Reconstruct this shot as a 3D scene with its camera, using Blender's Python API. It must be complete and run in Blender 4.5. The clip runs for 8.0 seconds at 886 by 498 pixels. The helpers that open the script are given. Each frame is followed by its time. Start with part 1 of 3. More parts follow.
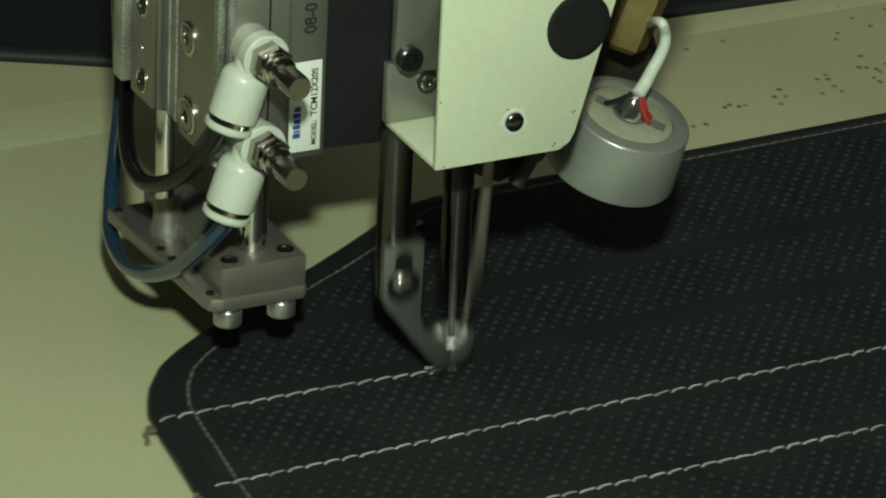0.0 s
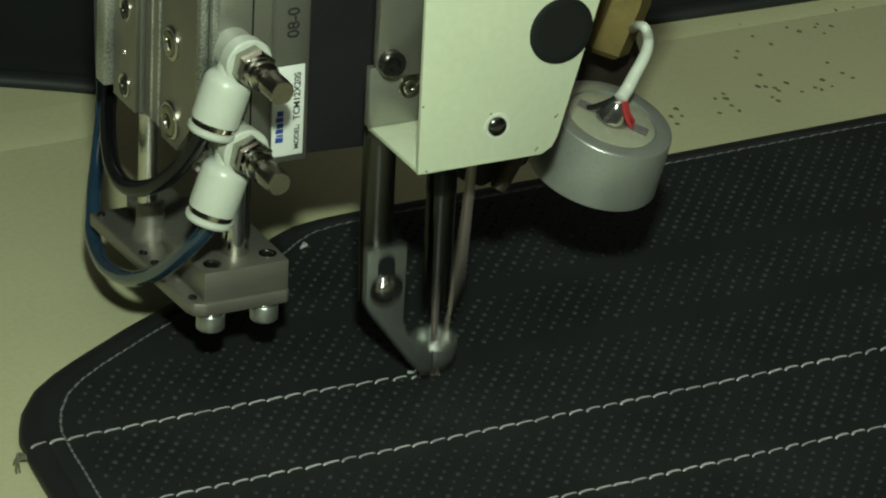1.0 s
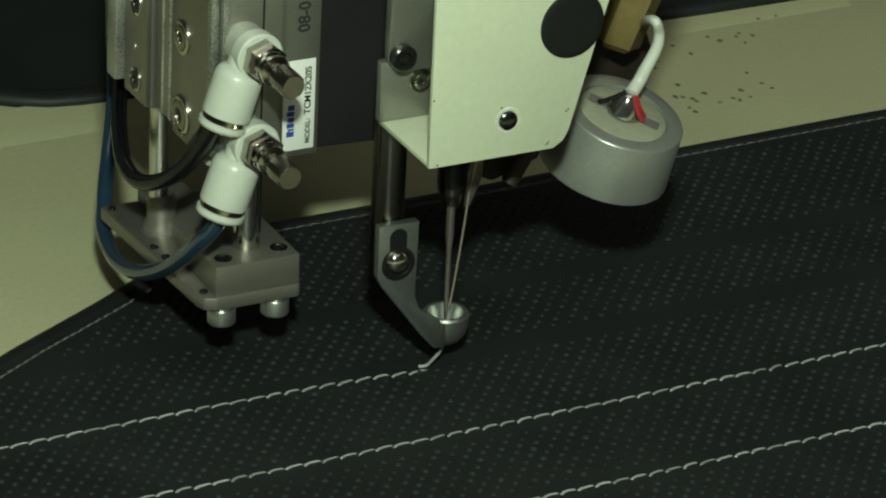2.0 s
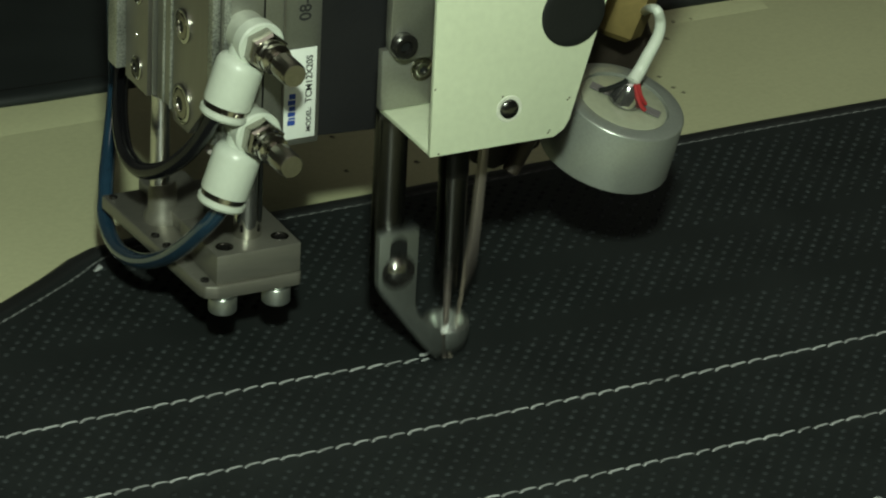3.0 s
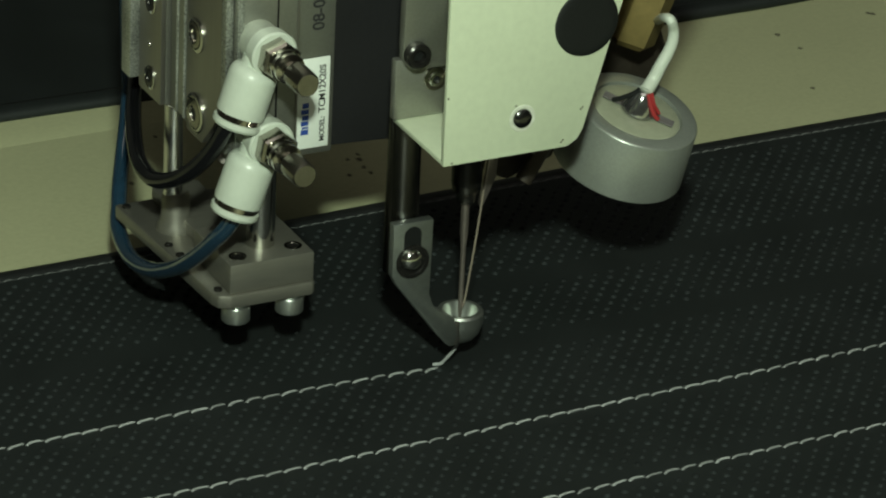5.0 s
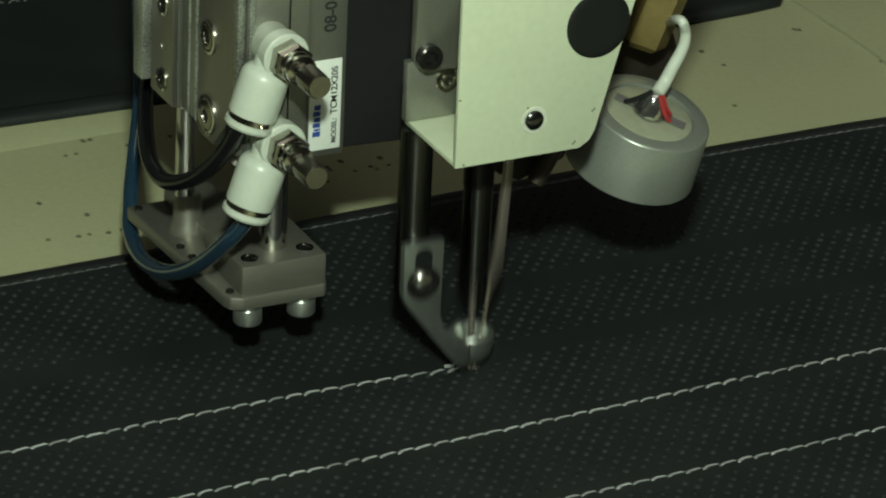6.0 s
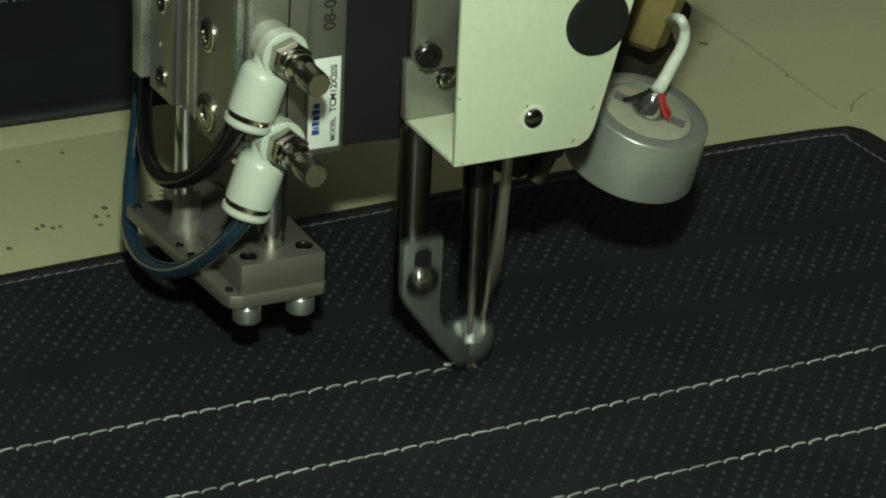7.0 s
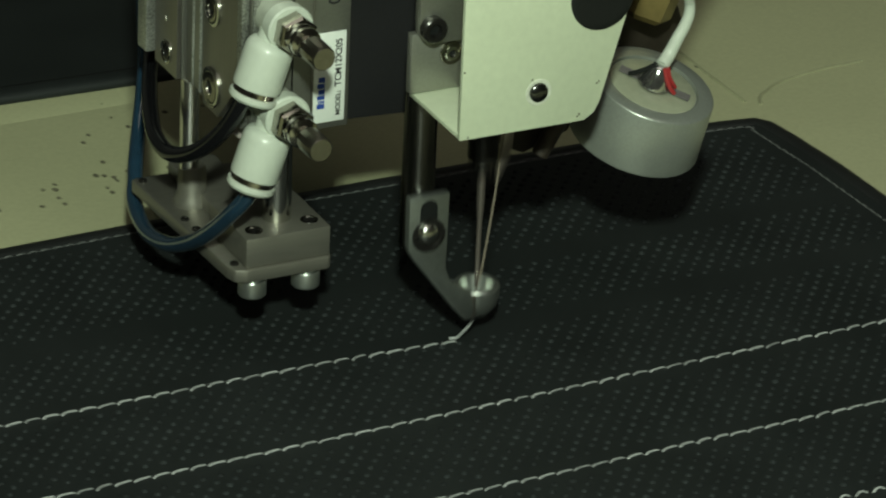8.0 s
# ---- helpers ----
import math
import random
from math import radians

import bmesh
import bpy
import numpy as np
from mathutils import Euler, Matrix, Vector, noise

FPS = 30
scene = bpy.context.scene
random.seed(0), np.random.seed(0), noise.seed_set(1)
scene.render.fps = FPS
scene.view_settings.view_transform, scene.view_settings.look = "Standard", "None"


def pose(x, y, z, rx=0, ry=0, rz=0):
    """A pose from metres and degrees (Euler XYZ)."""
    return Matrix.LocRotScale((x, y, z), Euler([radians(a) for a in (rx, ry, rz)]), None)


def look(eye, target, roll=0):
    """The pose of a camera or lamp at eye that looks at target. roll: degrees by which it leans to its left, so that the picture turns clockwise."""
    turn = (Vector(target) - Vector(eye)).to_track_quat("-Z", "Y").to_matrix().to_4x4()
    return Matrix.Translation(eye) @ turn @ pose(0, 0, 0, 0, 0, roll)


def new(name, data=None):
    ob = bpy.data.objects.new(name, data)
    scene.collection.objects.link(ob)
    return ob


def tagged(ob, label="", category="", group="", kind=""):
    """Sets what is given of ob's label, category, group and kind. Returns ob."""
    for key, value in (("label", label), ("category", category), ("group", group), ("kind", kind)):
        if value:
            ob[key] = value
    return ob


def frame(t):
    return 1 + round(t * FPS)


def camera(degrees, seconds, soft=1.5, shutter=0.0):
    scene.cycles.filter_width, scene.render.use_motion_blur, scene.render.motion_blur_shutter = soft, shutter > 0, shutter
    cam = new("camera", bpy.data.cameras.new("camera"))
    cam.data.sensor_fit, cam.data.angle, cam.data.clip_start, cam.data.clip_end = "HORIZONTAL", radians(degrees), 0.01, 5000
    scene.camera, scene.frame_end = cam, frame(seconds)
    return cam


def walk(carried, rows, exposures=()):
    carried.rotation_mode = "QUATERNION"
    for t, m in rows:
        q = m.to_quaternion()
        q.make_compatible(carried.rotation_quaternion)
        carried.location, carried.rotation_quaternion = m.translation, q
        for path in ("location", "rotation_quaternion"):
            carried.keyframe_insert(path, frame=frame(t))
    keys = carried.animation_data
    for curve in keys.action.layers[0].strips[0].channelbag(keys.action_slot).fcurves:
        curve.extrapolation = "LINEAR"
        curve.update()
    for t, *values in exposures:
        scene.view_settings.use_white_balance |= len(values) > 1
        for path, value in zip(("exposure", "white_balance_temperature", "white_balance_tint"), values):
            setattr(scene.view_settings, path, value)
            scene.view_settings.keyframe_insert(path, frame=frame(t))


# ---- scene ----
EYE = (-0.4187, -0.7888, 0.4646)
cam = camera(12.179, 8.0, 2.1, 0.5)
walk(cam, [
    (0, look(EYE, (0.00070, 0.00765, 0.02900), 2.83)),
    (0.5, look(EYE, (0.00300, 0.00671, 0.02949), 2.89)),
    (1, look(EYE, (0.00458, 0.00622, 0.03013), 2.94)),
    (1.5, look(EYE, (0.00391, 0.00676, 0.03047), 2.92)),
    (1.7, look(EYE, (0.00312, 0.00678, 0.02972), 2.90)),
    (2.8, look(EYE, (0.00069, 0.00653, 0.02694), 2.84)),
    (3, look(EYE, (0.00132, 0.00582, 0.02625), 2.86)),
    (3.5, look(EYE, (0.00038, 0.00628, 0.02619), 2.84)),
    (4, look(EYE, (-0.00058, 0.00778, 0.02800), 2.79)),
    (4.5, look(EYE, (0.00010, 0.00724, 0.02767), 2.82)),
    (4.7, look(EYE, (-0.00049, 0.00758, 0.02773), 2.80)),
    (5.8, look(EYE, (-0.00254, 0.00940, 0.02908), 2.72)),
    (6, look(EYE, (-0.00365, 0.00961, 0.02841), 2.69)),
    (6.5, look(EYE, (-0.00430, 0.00968, 0.02792), 2.68)),
    (7, look(EYE, (-0.00354, 0.00935, 0.02805), 2.70)),
    (7.5, look(EYE, (-0.00265, 0.00764, 0.02577), 2.74)),
    (8, look(EYE, (-0.00566, 0.00733, 0.02238), 2.67)),
])

# world: a dim closed workshop hall, lit by one small work light beside the operator
world = bpy.data.worlds.new("world")
scene.world = world
world.use_nodes = True
world.node_tree.nodes["Background"].inputs["Color"].default_value = (0.80, 1.0, 0.72, 1)
world.node_tree.nodes["Background"].inputs["Strength"].default_value = 0.03
lamp_data = bpy.data.lights.new("work_light", "AREA")
lamp_data.shape, lamp_data.size, lamp_data.energy = "DISK", 0.045, 9.55
lamp_data.color = (0.84, 1.0, 0.80)
lamp = new("work_light", lamp_data)
lamp.matrix_world = look((-0.397, -0.760, 0.628), (0, 0.06, 0.0))
# broad unseen fill lamp overhead, added to lift the shadows with a warm tint
fill_data = bpy.data.lights.new("fill_light", "AREA")
fill_data.shape, fill_data.size, fill_data.size_y, fill_data.energy = "RECTANGLE", 2.4, 2.4, 14.5
fill_data.color = (1.0, 0.97, 0.84)
fill = new("fill_light", fill_data)
fill.matrix_world = look((0.0, -0.4, 2.15), (0.0, 0.1, 0.0))


# ---- materials ----
def material(name, color, rough=0.5, metal=0.0, vary=0.15, grain=900.0, stain=25.0, bump=0.15, depth=0.0003, stretch=(1, 1, 1), coat=0.0, spots=None, island=0.0, spec=0.5, single=0.0):
    """A surface with fine grain and broad stains; scales are cycles per metre."""
    m = bpy.data.materials.new(name)
    m.use_nodes = True
    n, l = m.node_tree.nodes, m.node_tree.links
    b = n["Principled BSDF"]
    b.inputs["Roughness"].default_value, b.inputs["Metallic"].default_value = rough, metal
    b.inputs["Coat Weight"].default_value = coat
    b.inputs["Specular IOR Level"].default_value = spec
    co = n.new("ShaderNodeTexCoord")
    mp = n.new("ShaderNodeMapping")
    mp.inputs["Scale"].default_value = stretch
    l.new(co.outputs["Object"], mp.inputs["Vector"])
    fine = n.new("ShaderNodeTexNoise")
    fine.inputs["Scale"].default_value, fine.inputs["Detail"].default_value = grain, 4
    l.new(mp.outputs["Vector"], fine.inputs["Vector"])
    wide = n.new("ShaderNodeTexNoise")
    wide.inputs["Scale"].default_value, wide.inputs["Detail"].default_value = stain, 5
    l.new(co.outputs["Object"], wide.inputs["Vector"])
    add = n.new("ShaderNodeMath")
    add.operation = "ADD"
    l.new(fine.outputs["Fac"], add.inputs[0])
    l.new(wide.outputs["Fac"], add.inputs[1])
    half = n.new("ShaderNodeMapRange")
    half.inputs["From Min"].default_value, half.inputs["From Max"].default_value = 0.6, 1.4
    half.inputs["To Min"].default_value, half.inputs["To Max"].default_value = 1 - vary, 1 + vary
    l.new(add.outputs[0], half.inputs["Value"])
    value = half.outputs[0]
    if island:
        geo = n.new("ShaderNodeNewGeometry")
        rng = n.new("ShaderNodeMapRange")
        rng.inputs["To Min"].default_value, rng.inputs["To Max"].default_value = 1 - island, 1 + island
        l.new(geo.outputs["Random Per Island"], rng.inputs["Value"])
        mul = n.new("ShaderNodeMath")
        mul.operation = "MULTIPLY"
        l.new(value, mul.inputs[0])
        l.new(rng.outputs[0], mul.inputs[1])
        value = mul.outputs[0]
    if single:
        info = n.new("ShaderNodeObjectInfo")
        own = n.new("ShaderNodeMapRange")
        own.inputs["To Min"].default_value, own.inputs["To Max"].default_value = 1 - single, 1 + single
        l.new(info.outputs["Random"], own.inputs["Value"])
        both = n.new("ShaderNodeMath")
        both.operation = "MULTIPLY"
        l.new(value, both.inputs[0])
        l.new(own.outputs[0], both.inputs[1])
        value = both.outputs[0]
    tint = n.new("ShaderNodeVectorMath")
    tint.operation = "SCALE"
    tint.inputs[0].default_value = color
    l.new(value, tint.inputs["Scale"])
    out = tint.outputs["Vector"]
    if spots:
        scale, limit, shade = spots
        sp = n.new("ShaderNodeTexNoise")
        sp.inputs["Scale"].default_value, sp.inputs["Detail"].default_value = scale, 3
        l.new(co.outputs["Object"], sp.inputs["Vector"])
        cut = n.new("ShaderNodeMapRange")
        cut.inputs["From Min"].default_value, cut.inputs["From Max"].default_value = limit, limit + 0.04
        l.new(sp.outputs["Fac"], cut.inputs["Value"])
        mix = n.new("ShaderNodeMix")
        mix.data_type = "RGBA"
        l.new(cut.outputs[0], mix.inputs["Factor"])
        l.new(out, mix.inputs["A"])
        mix.inputs["B"].default_value = (*shade, 1)
        out = mix.outputs["Result"]
    l.new(out, b.inputs["Base Color"])
    rr = n.new("ShaderNodeMapRange")
    rr.inputs["To Min"].default_value, rr.inputs["To Max"].default_value = max(0.03, rough - 0.10), min(1, rough + 0.10)
    l.new(wide.outputs["Fac"], rr.inputs["Value"])
    l.new(rr.outputs[0], b.inputs["Roughness"])
    if bump:
        bp = n.new("ShaderNodeBump")
        bp.inputs["Strength"].default_value, bp.inputs["Distance"].default_value = bump, depth
        l.new(fine.outputs["Fac"], bp.inputs["Height"])
        l.new(bp.outputs["Normal"], b.inputs["Normal"])
    return m


CREAM = material("cream_enamel", (0.585, 0.635, 0.47), 0.38, 0, 0.07, 500, 30, 0.06, coat=0.15)
TABLE = material("cream_table_paint", (0.45, 0.45, 0.275), 0.55, 0, 0.10, 700, 14, 0.10)
CREASE = material("table_filler", (0.30, 0.30, 0.185), 0.6, 0, 0.2, 700, 60, 0.1)
SPECK = material("dark_speck", (0.10, 0.095, 0.06), 0.8, 0, 0.3, 900, 60)
CLOTH = material("black_leatherette", (0.0138, 0.0165, 0.0163), 0.55, 0, 0.30, 1500, 40, 0.5, 0.0002, spec=0.30)
PIPING = material("black_edge_binding", (0.014, 0.015, 0.015), 0.48, 0, 0.25, 1100, 40, 0.4, 0.0002, spec=0.35)
NUB = material("dark_grey_nub", (0.0168, 0.0198, 0.0204), 0.7, 0, 0.25, 2500, 60, 0.0, island=0.4, spec=0.2)
THREAD = material("pale_grey_thread", (0.32, 0.33, 0.325), 0.7, 0, 0.6, 2200, 330, 0.8, 0.0003, single=0.3)
EDGE_THREAD = material("worn_grey_thread", (0.115, 0.12, 0.117), 0.8, 0, 0.35, 3000, 120, 0.6, 0.0002)
GOLD_THREAD = material("tan_thread", (0.21, 0.175, 0.135), 0.6, 0, 0.2, 3500, 200, 0.4)
STEEL = material("brushed_steel", (0.34, 0.325, 0.295), 0.45, 1.0, 0.07, 900, 60, 0.05, 0.0001, (1, 1, 0.06))
BLASTED = material("blasted_aluminium", (0.48, 0.49, 0.45), 0.5, 0.9, 0.75, 1900, 60, 0.6, 0.0002)
ALU = material("anodised_aluminium", (0.34, 0.34, 0.30), 0.42, 0.85, 0.10, 1300, 40, 0.18, 0.0001)
CHROME = material("polished_steel", (0.66, 0.65, 0.60), 0.13, 1.0, 0.08, 500, 60, 0.04, 0.0001)
NICKEL = material("nickel_plate", (0.34, 0.32, 0.28), 0.17, 1.0, 0.10, 800, 80, 0.05, 0.0001)
FOOTSTEEL = material("machined_grey_steel", (0.25, 0.24, 0.205), 0.42, 0.72, 0.10, 1100, 50, 0.06, 0.0001, (0.15, 1, 1))
DARKSTEEL = material("blackened_steel", (0.035, 0.033, 0.031), 0.25, 0.7, 0.2, 700, 60, 0.05, 0.0001)


def ground_rod(name, color, rough):
    """A round bar with grinding marks running round it, which stretch highlights along the bar."""
    m = material(name, color, rough, 1.0, 0.15, 900, 60, 0.0)
    n, l = m.node_tree.nodes, m.node_tree.links
    tan = n.new("ShaderNodeTangent")
    tan.direction_type, tan.axis = "RADIAL", "Z"
    b = n["Principled BSDF"]
    b.inputs["Anisotropic"].default_value = 0.92
    b.inputs["Anisotropic Rotation"].default_value = 0.25
    l.new(tan.outputs["Tangent"], b.inputs["Tangent"])
    return m


DARKROD = ground_rod("black_ground_rod", (0.105, 0.102, 0.098), 0.22)
BRIGHTROD = ground_rod("bright_ground_rod", (0.78, 0.77, 0.73), 0.22)
BLACK = material("black_machine_paint", (0.012, 0.012, 0.013), 0.5, 0, 0.25, 700, 30, 0.15)
PLUG = material("black_plastic", (0.009, 0.010, 0.010), 0.5, 0, 0.2, 1500, 40, 0.3, spec=0.3)
WHITE = material("white_nylon", (0.55, 0.59, 0.51), 0.35, 0, 0.05, 700, 60, 0.05, coat=0.1)
TAPE = material("glossy_tape", (0.30, 0.27, 0.25), 0.15, 0, 0.3, 900, 200, 0.3, coat=0.6)
WORN = material("worn_cream_paint", (0.60, 0.62, 0.52), 0.5, 0, 0.2, 900, 200, 0.1)
CLOUDED = material("clouded_nylon", (0.36, 0.38, 0.32), 0.4, 0, 0.22, 300, 160, 0.05)
LABEL = material("white_label", (0.74, 0.77, 0.72), 0.45, 0, 0.04, 700, 60, 0.0)
INK = material("black_ink", (0.02, 0.02, 0.02), 0.6, 0, 0.1, 900, 60, 0.0)
BLUE_INK = material("blue_ink", (0.02, 0.06, 0.30), 0.6, 0, 0.1, 900, 60, 0.0)
BLUE = material("blue_polyurethane", (0.014, 0.036, 0.062), 0.07, 0, 0.2, 300, 60, 0.0, coat=0.8)
BLUE.node_tree.nodes["Principled BSDF"].inputs["Transmission Weight"].default_value = 0.06
BLACKTUBE = material("black_polyurethane", (0.007, 0.007, 0.008), 0.12, 0, 0.2, 300, 60, 0.0, spec=0.35)
SILVER = material("silver_painted_metal", (0.34, 0.36, 0.325), 0.34, 0.6, 0.12, 1500, 70, 0.22, 0.0001)
POTTING = material("grey_potting_resin", (0.29, 0.30, 0.22), 0.22, 0, 0.12, 500, 90, 0.2)
MICA = material("brown_grey_strip", (0.13, 0.12, 0.12), 0.5, 0, 0.15, 900, 90, 0.1)
BRASS = material("aged_brass", (0.23, 0.175, 0.065), 0.42, 0.6, 0.2, 500, 90, 0.1)
REDWIRE = material("red_wire", (0.34, 0.028, 0.03), 0.4, 0, 0.1, 900, 60, 0.0)
BROWN = material("brown_oiled_steel", (0.045, 0.036, 0.028), 0.5, 0.5, 0.3, 500, 60, 0.1)
CONCRETE = material("concrete", (0.22, 0.22, 0.20), 0.9, 0, 0.15, 120, 3, 0.2)
SATIN = material("satin_steel", (0.40, 0.42, 0.39), 0.34, 0.9, 0.08, 900, 80, 0.05, 0.0001)
BLADE = material("tarnished_steel", (0.40, 0.345, 0.31), 0.36, 0.85, 0.12, 900, 80, 0.05, 0.0001)
FOOT = material("worn_grey_steel", (0.30, 0.32, 0.30), 0.42, 0.9, 0.15, 700, 90, 0.08, 0.0001)
SCREW = material("oiled_dark_screw", (0.09, 0.09, 0.085), 0.22, 0.95, 0.2, 700, 90, 0.08, 0.0001)
KNOB = material("dull_knurled_nickel", (0.29, 0.27, 0.235), 0.30, 1.0, 0.15, 900, 120, 0.2, 0.0002)
FOGGED = material("clouded_silver", (0.55, 0.55, 0.54), 0.10, 0.95, 0.25, 500, 300, 0.25, 0.0003)
PLASTER = material("wall_paint", (0.34, 0.34, 0.31), 0.9, 0, 0.06, 150, 2, 0.1)


# ---- building helpers; sizes below are in millimetres ----
BASES = {}


def thing(name, base, label, category, group="", kind=""):
    ob = tagged(new(name), label, category, group, kind)
    ob.location = Vector(base) * 0.001
    BASES[ob.name] = Vector(base)
    return ob


def part(name, bm, mat, parent, label="", smooth=35, shift=(0, 0, 0)):
    """Links a bmesh, drawn in the place's millimetres, as one mesh under a thing or a part."""
    base = BASES[parent.name]
    bmesh.ops.translate(bm, verts=bm.verts, vec=Vector(shift) - base)
    bmesh.ops.scale(bm, verts=bm.verts, vec=(0.001,) * 3)
    bmesh.ops.recalc_face_normals(bm, faces=bm.faces)
    me = bpy.data.meshes.new(name)
    for f in bm.faces:
        f.smooth = True
    for e in bm.edges:
        if len(e.link_faces) == 2 and e.calc_face_angle(0) > radians(smooth):
            e.smooth = False
    bm.to_mesh(me)
    bm.free()
    me.materials.append(mat)
    ob = new(name, me)
    ob.parent = parent
    BASES[ob.name] = base
    if label:
        ob["label"] = label
    return ob


def slab(name, lo, hi, mat, label, category):
    bm = box(bmesh.new(), lo, hi, 0)
    bmesh.ops.scale(bm, verts=bm.verts, vec=(0.001,) * 3)
    me = bpy.data.meshes.new(name)
    bm.to_mesh(me)
    bm.free()
    me.materials.append(mat)
    return tagged(new(name, me), label, category, kind="structure")


def box(bm, lo, hi, bevel=0.4, segments=2):
    vs = bmesh.ops.create_cube(bm, size=1)["verts"]
    for v in vs:
        v.co = [lo[i] + (v.co[i] + 0.5) * (hi[i] - lo[i]) for i in range(3)]
    if bevel:
        es = {e for v in vs for e in v.link_edges}
        bmesh.ops.bevel(bm, geom=list(es), offset=bevel, segments=segments, affect="EDGES", profile=0.5)
    return bm


def prism(bm, outline, axis, a, b, bevel=0.3):
    """A flat outline, given in the two axes other than axis, made thick from a to b."""
    def put(p, h):
        q = list(p)
        q.insert(axis, h)
        return q
    low = [bm.verts.new(put(p, a)) for p in outline]
    high = [bm.verts.new(put(p, b)) for p in outline]
    faces = [bm.faces.new(low), bm.faces.new(high[::-1])]
    for i in range(len(outline)):
        j = (i + 1) % len(outline)
        faces.append(bm.faces.new((low[j], low[i], high[i], high[j])))
    bmesh.ops.recalc_face_normals(bm, faces=faces)
    if bevel:
        es = {e for f in faces for e in f.edges}
        bmesh.ops.bevel(bm, geom=list(es), offset=bevel, segments=2, affect="EDGES", profile=0.5)
    return bm


def lathe(bm, start, end, profile, seg=32, turn=0.0):
    """Turns a profile of (distance along, radius) about the axis from start to end."""
    a = Vector(start)
    q = (Vector(end) - a).to_track_quat("Z", "Y")
    rings = []
    for h, r in profile:
        rings.append([bm.verts.new(a + q @ Vector((r * math.cos(turn + k * math.tau / seg), r * math.sin(turn + k * math.tau / seg), h))) for k in range(seg)])
    for lo, hi in zip(rings, rings[1:]):
        for k in range(seg):
            bm.faces.new((lo[k], lo[(k + 1) % seg], hi[(k + 1) % seg], hi[k]))
    bm.faces.new(rings[0][::-1])
    bm.faces.new(rings[-1])
    return bm


def rod(bm, start, end, r, seg=28, chamfer=0.3):
    h = (Vector(end) - Vector(start)).length
    return lathe(bm, start, end, [(0, r - chamfer), (chamfer, r), (h - chamfer, r), (h, r - chamfer)], seg)


def curve_points(points, steps=8):
    pts = [Vector(p) for p in points]
    pts = [pts[0] * 2 - pts[1]] + pts + [pts[-1] * 2 - pts[-2]]
    out = []
    for i in range(1, len(pts) - 2):
        p0, p1, p2, p3 = pts[i - 1:i + 3]
        for k in range(steps):
            t = k / steps
            out.append(0.5 * (2 * p1 + (p2 - p0) * t + (2 * p0 - 5 * p1 + 4 * p2 - p3) * t * t + (3 * p1 - p0 - 3 * p2 + p3) * t ** 3))
    return out + [pts[-2]]


def sweep(bm, points, radii, seg=14, steps=8):
    pts = curve_points(points, steps) if steps > 1 else [Vector(p) for p in points]
    rings, side = [], None
    for i, p in enumerate(pts):
        way = (pts[min(i + 1, len(pts) - 1)] - pts[max(i - 1, 0)]).normalized()
        side = way.orthogonal().normalized() if side is None else (side - way * side.dot(way)).normalized()
        up = way.cross(side)
        r = radii if isinstance(radii, (int, float)) else radii[0] + (radii[1] - radii[0]) * i / (len(pts) - 1)
        rings.append([bm.verts.new(p + r * (math.cos(k * math.tau / seg) * side + math.sin(k * math.tau / seg) * up)) for k in range(seg)])
    for lo, hi in zip(rings, rings[1:]):
        for k in range(seg):
            bm.faces.new((lo[k], lo[(k + 1) % seg], hi[(k + 1) % seg], hi[k]))
    bm.faces.new(rings[0][::-1])
    bm.faces.new(rings[-1])
    return bm


def socket_screw(name, parent, centre, way, r, h, mat, label="", shift=(0, 0, 0)):
    """A cap screw whose head stands out along way from centre, with a hexagon socket."""
    way = Vector(way).normalized()
    c = Vector(centre) + Vector(shift)
    bm = bmesh.new()
    lathe(bm, c, c + way, [(0, r), (h * 0.85, r), (h, r * 0.86), (h, r * 0.52), (h * 0.45, r * 0.48)], 24)
    screw = part(name, bm, mat, parent, label)
    # black hexagon disc on the recess floor, its colour deepening the shade there
    bm = lathe(bmesh.new(), c + way * h * 0.46, c + way * h, [(0, r * 0.46), (0.05, r * 0.46)], 6)
    part("socket", bm, PLUG, screw)
    return screw


def lettering(name, text, size, m, mat, parent):
    """Raised lettering from the built-in font, as a mesh; m places it in millimetres."""
    cu = bpy.data.curves.new(name, "FONT")
    cu.body, cu.size, cu.extrude, cu.offset = text, size, 0.02, 0.02 * size
    tmp = bpy.data.objects.new(name, cu)
    scene.collection.objects.link(tmp)
    me = bpy.data.meshes.new_from_object(tmp.evaluated_get(bpy.context.evaluated_depsgraph_get()))
    bpy.data.objects.remove(tmp)
    bm = bmesh.new()
    bm.from_mesh(me)
    bpy.data.meshes.remove(me)
    bmesh.ops.transform(bm, matrix=m, verts=bm.verts)
    return part(name, bm, mat, parent)


# ---- the hall ----
slab("floor", (-2500, -2500, -900), (2500, 2500, -800), CONCRETE, "grey concrete workshop floor", "floor")
slab("wall_north", (-2500, 2500, -800), (2500, 2600, 2200), PLASTER, "plain grey workshop wall", "wall")
slab("wall_south", (-2500, -2600, -800), (2500, -2500, 2200), PLASTER, "plain grey workshop wall", "wall")
slab("wall_east", (2500, -2500, -800), (2600, 2500, 2200), PLASTER, "plain grey workshop wall", "wall")
slab("wall_west", (-2600, -2500, -800), (-2500, 2500, 2200), PLASTER, "plain grey workshop wall", "wall")
slab("ceiling", (-2500, -2500, 2200), (2500, 2500, 2300), PLASTER, "plain grey workshop ceiling", "ceiling")


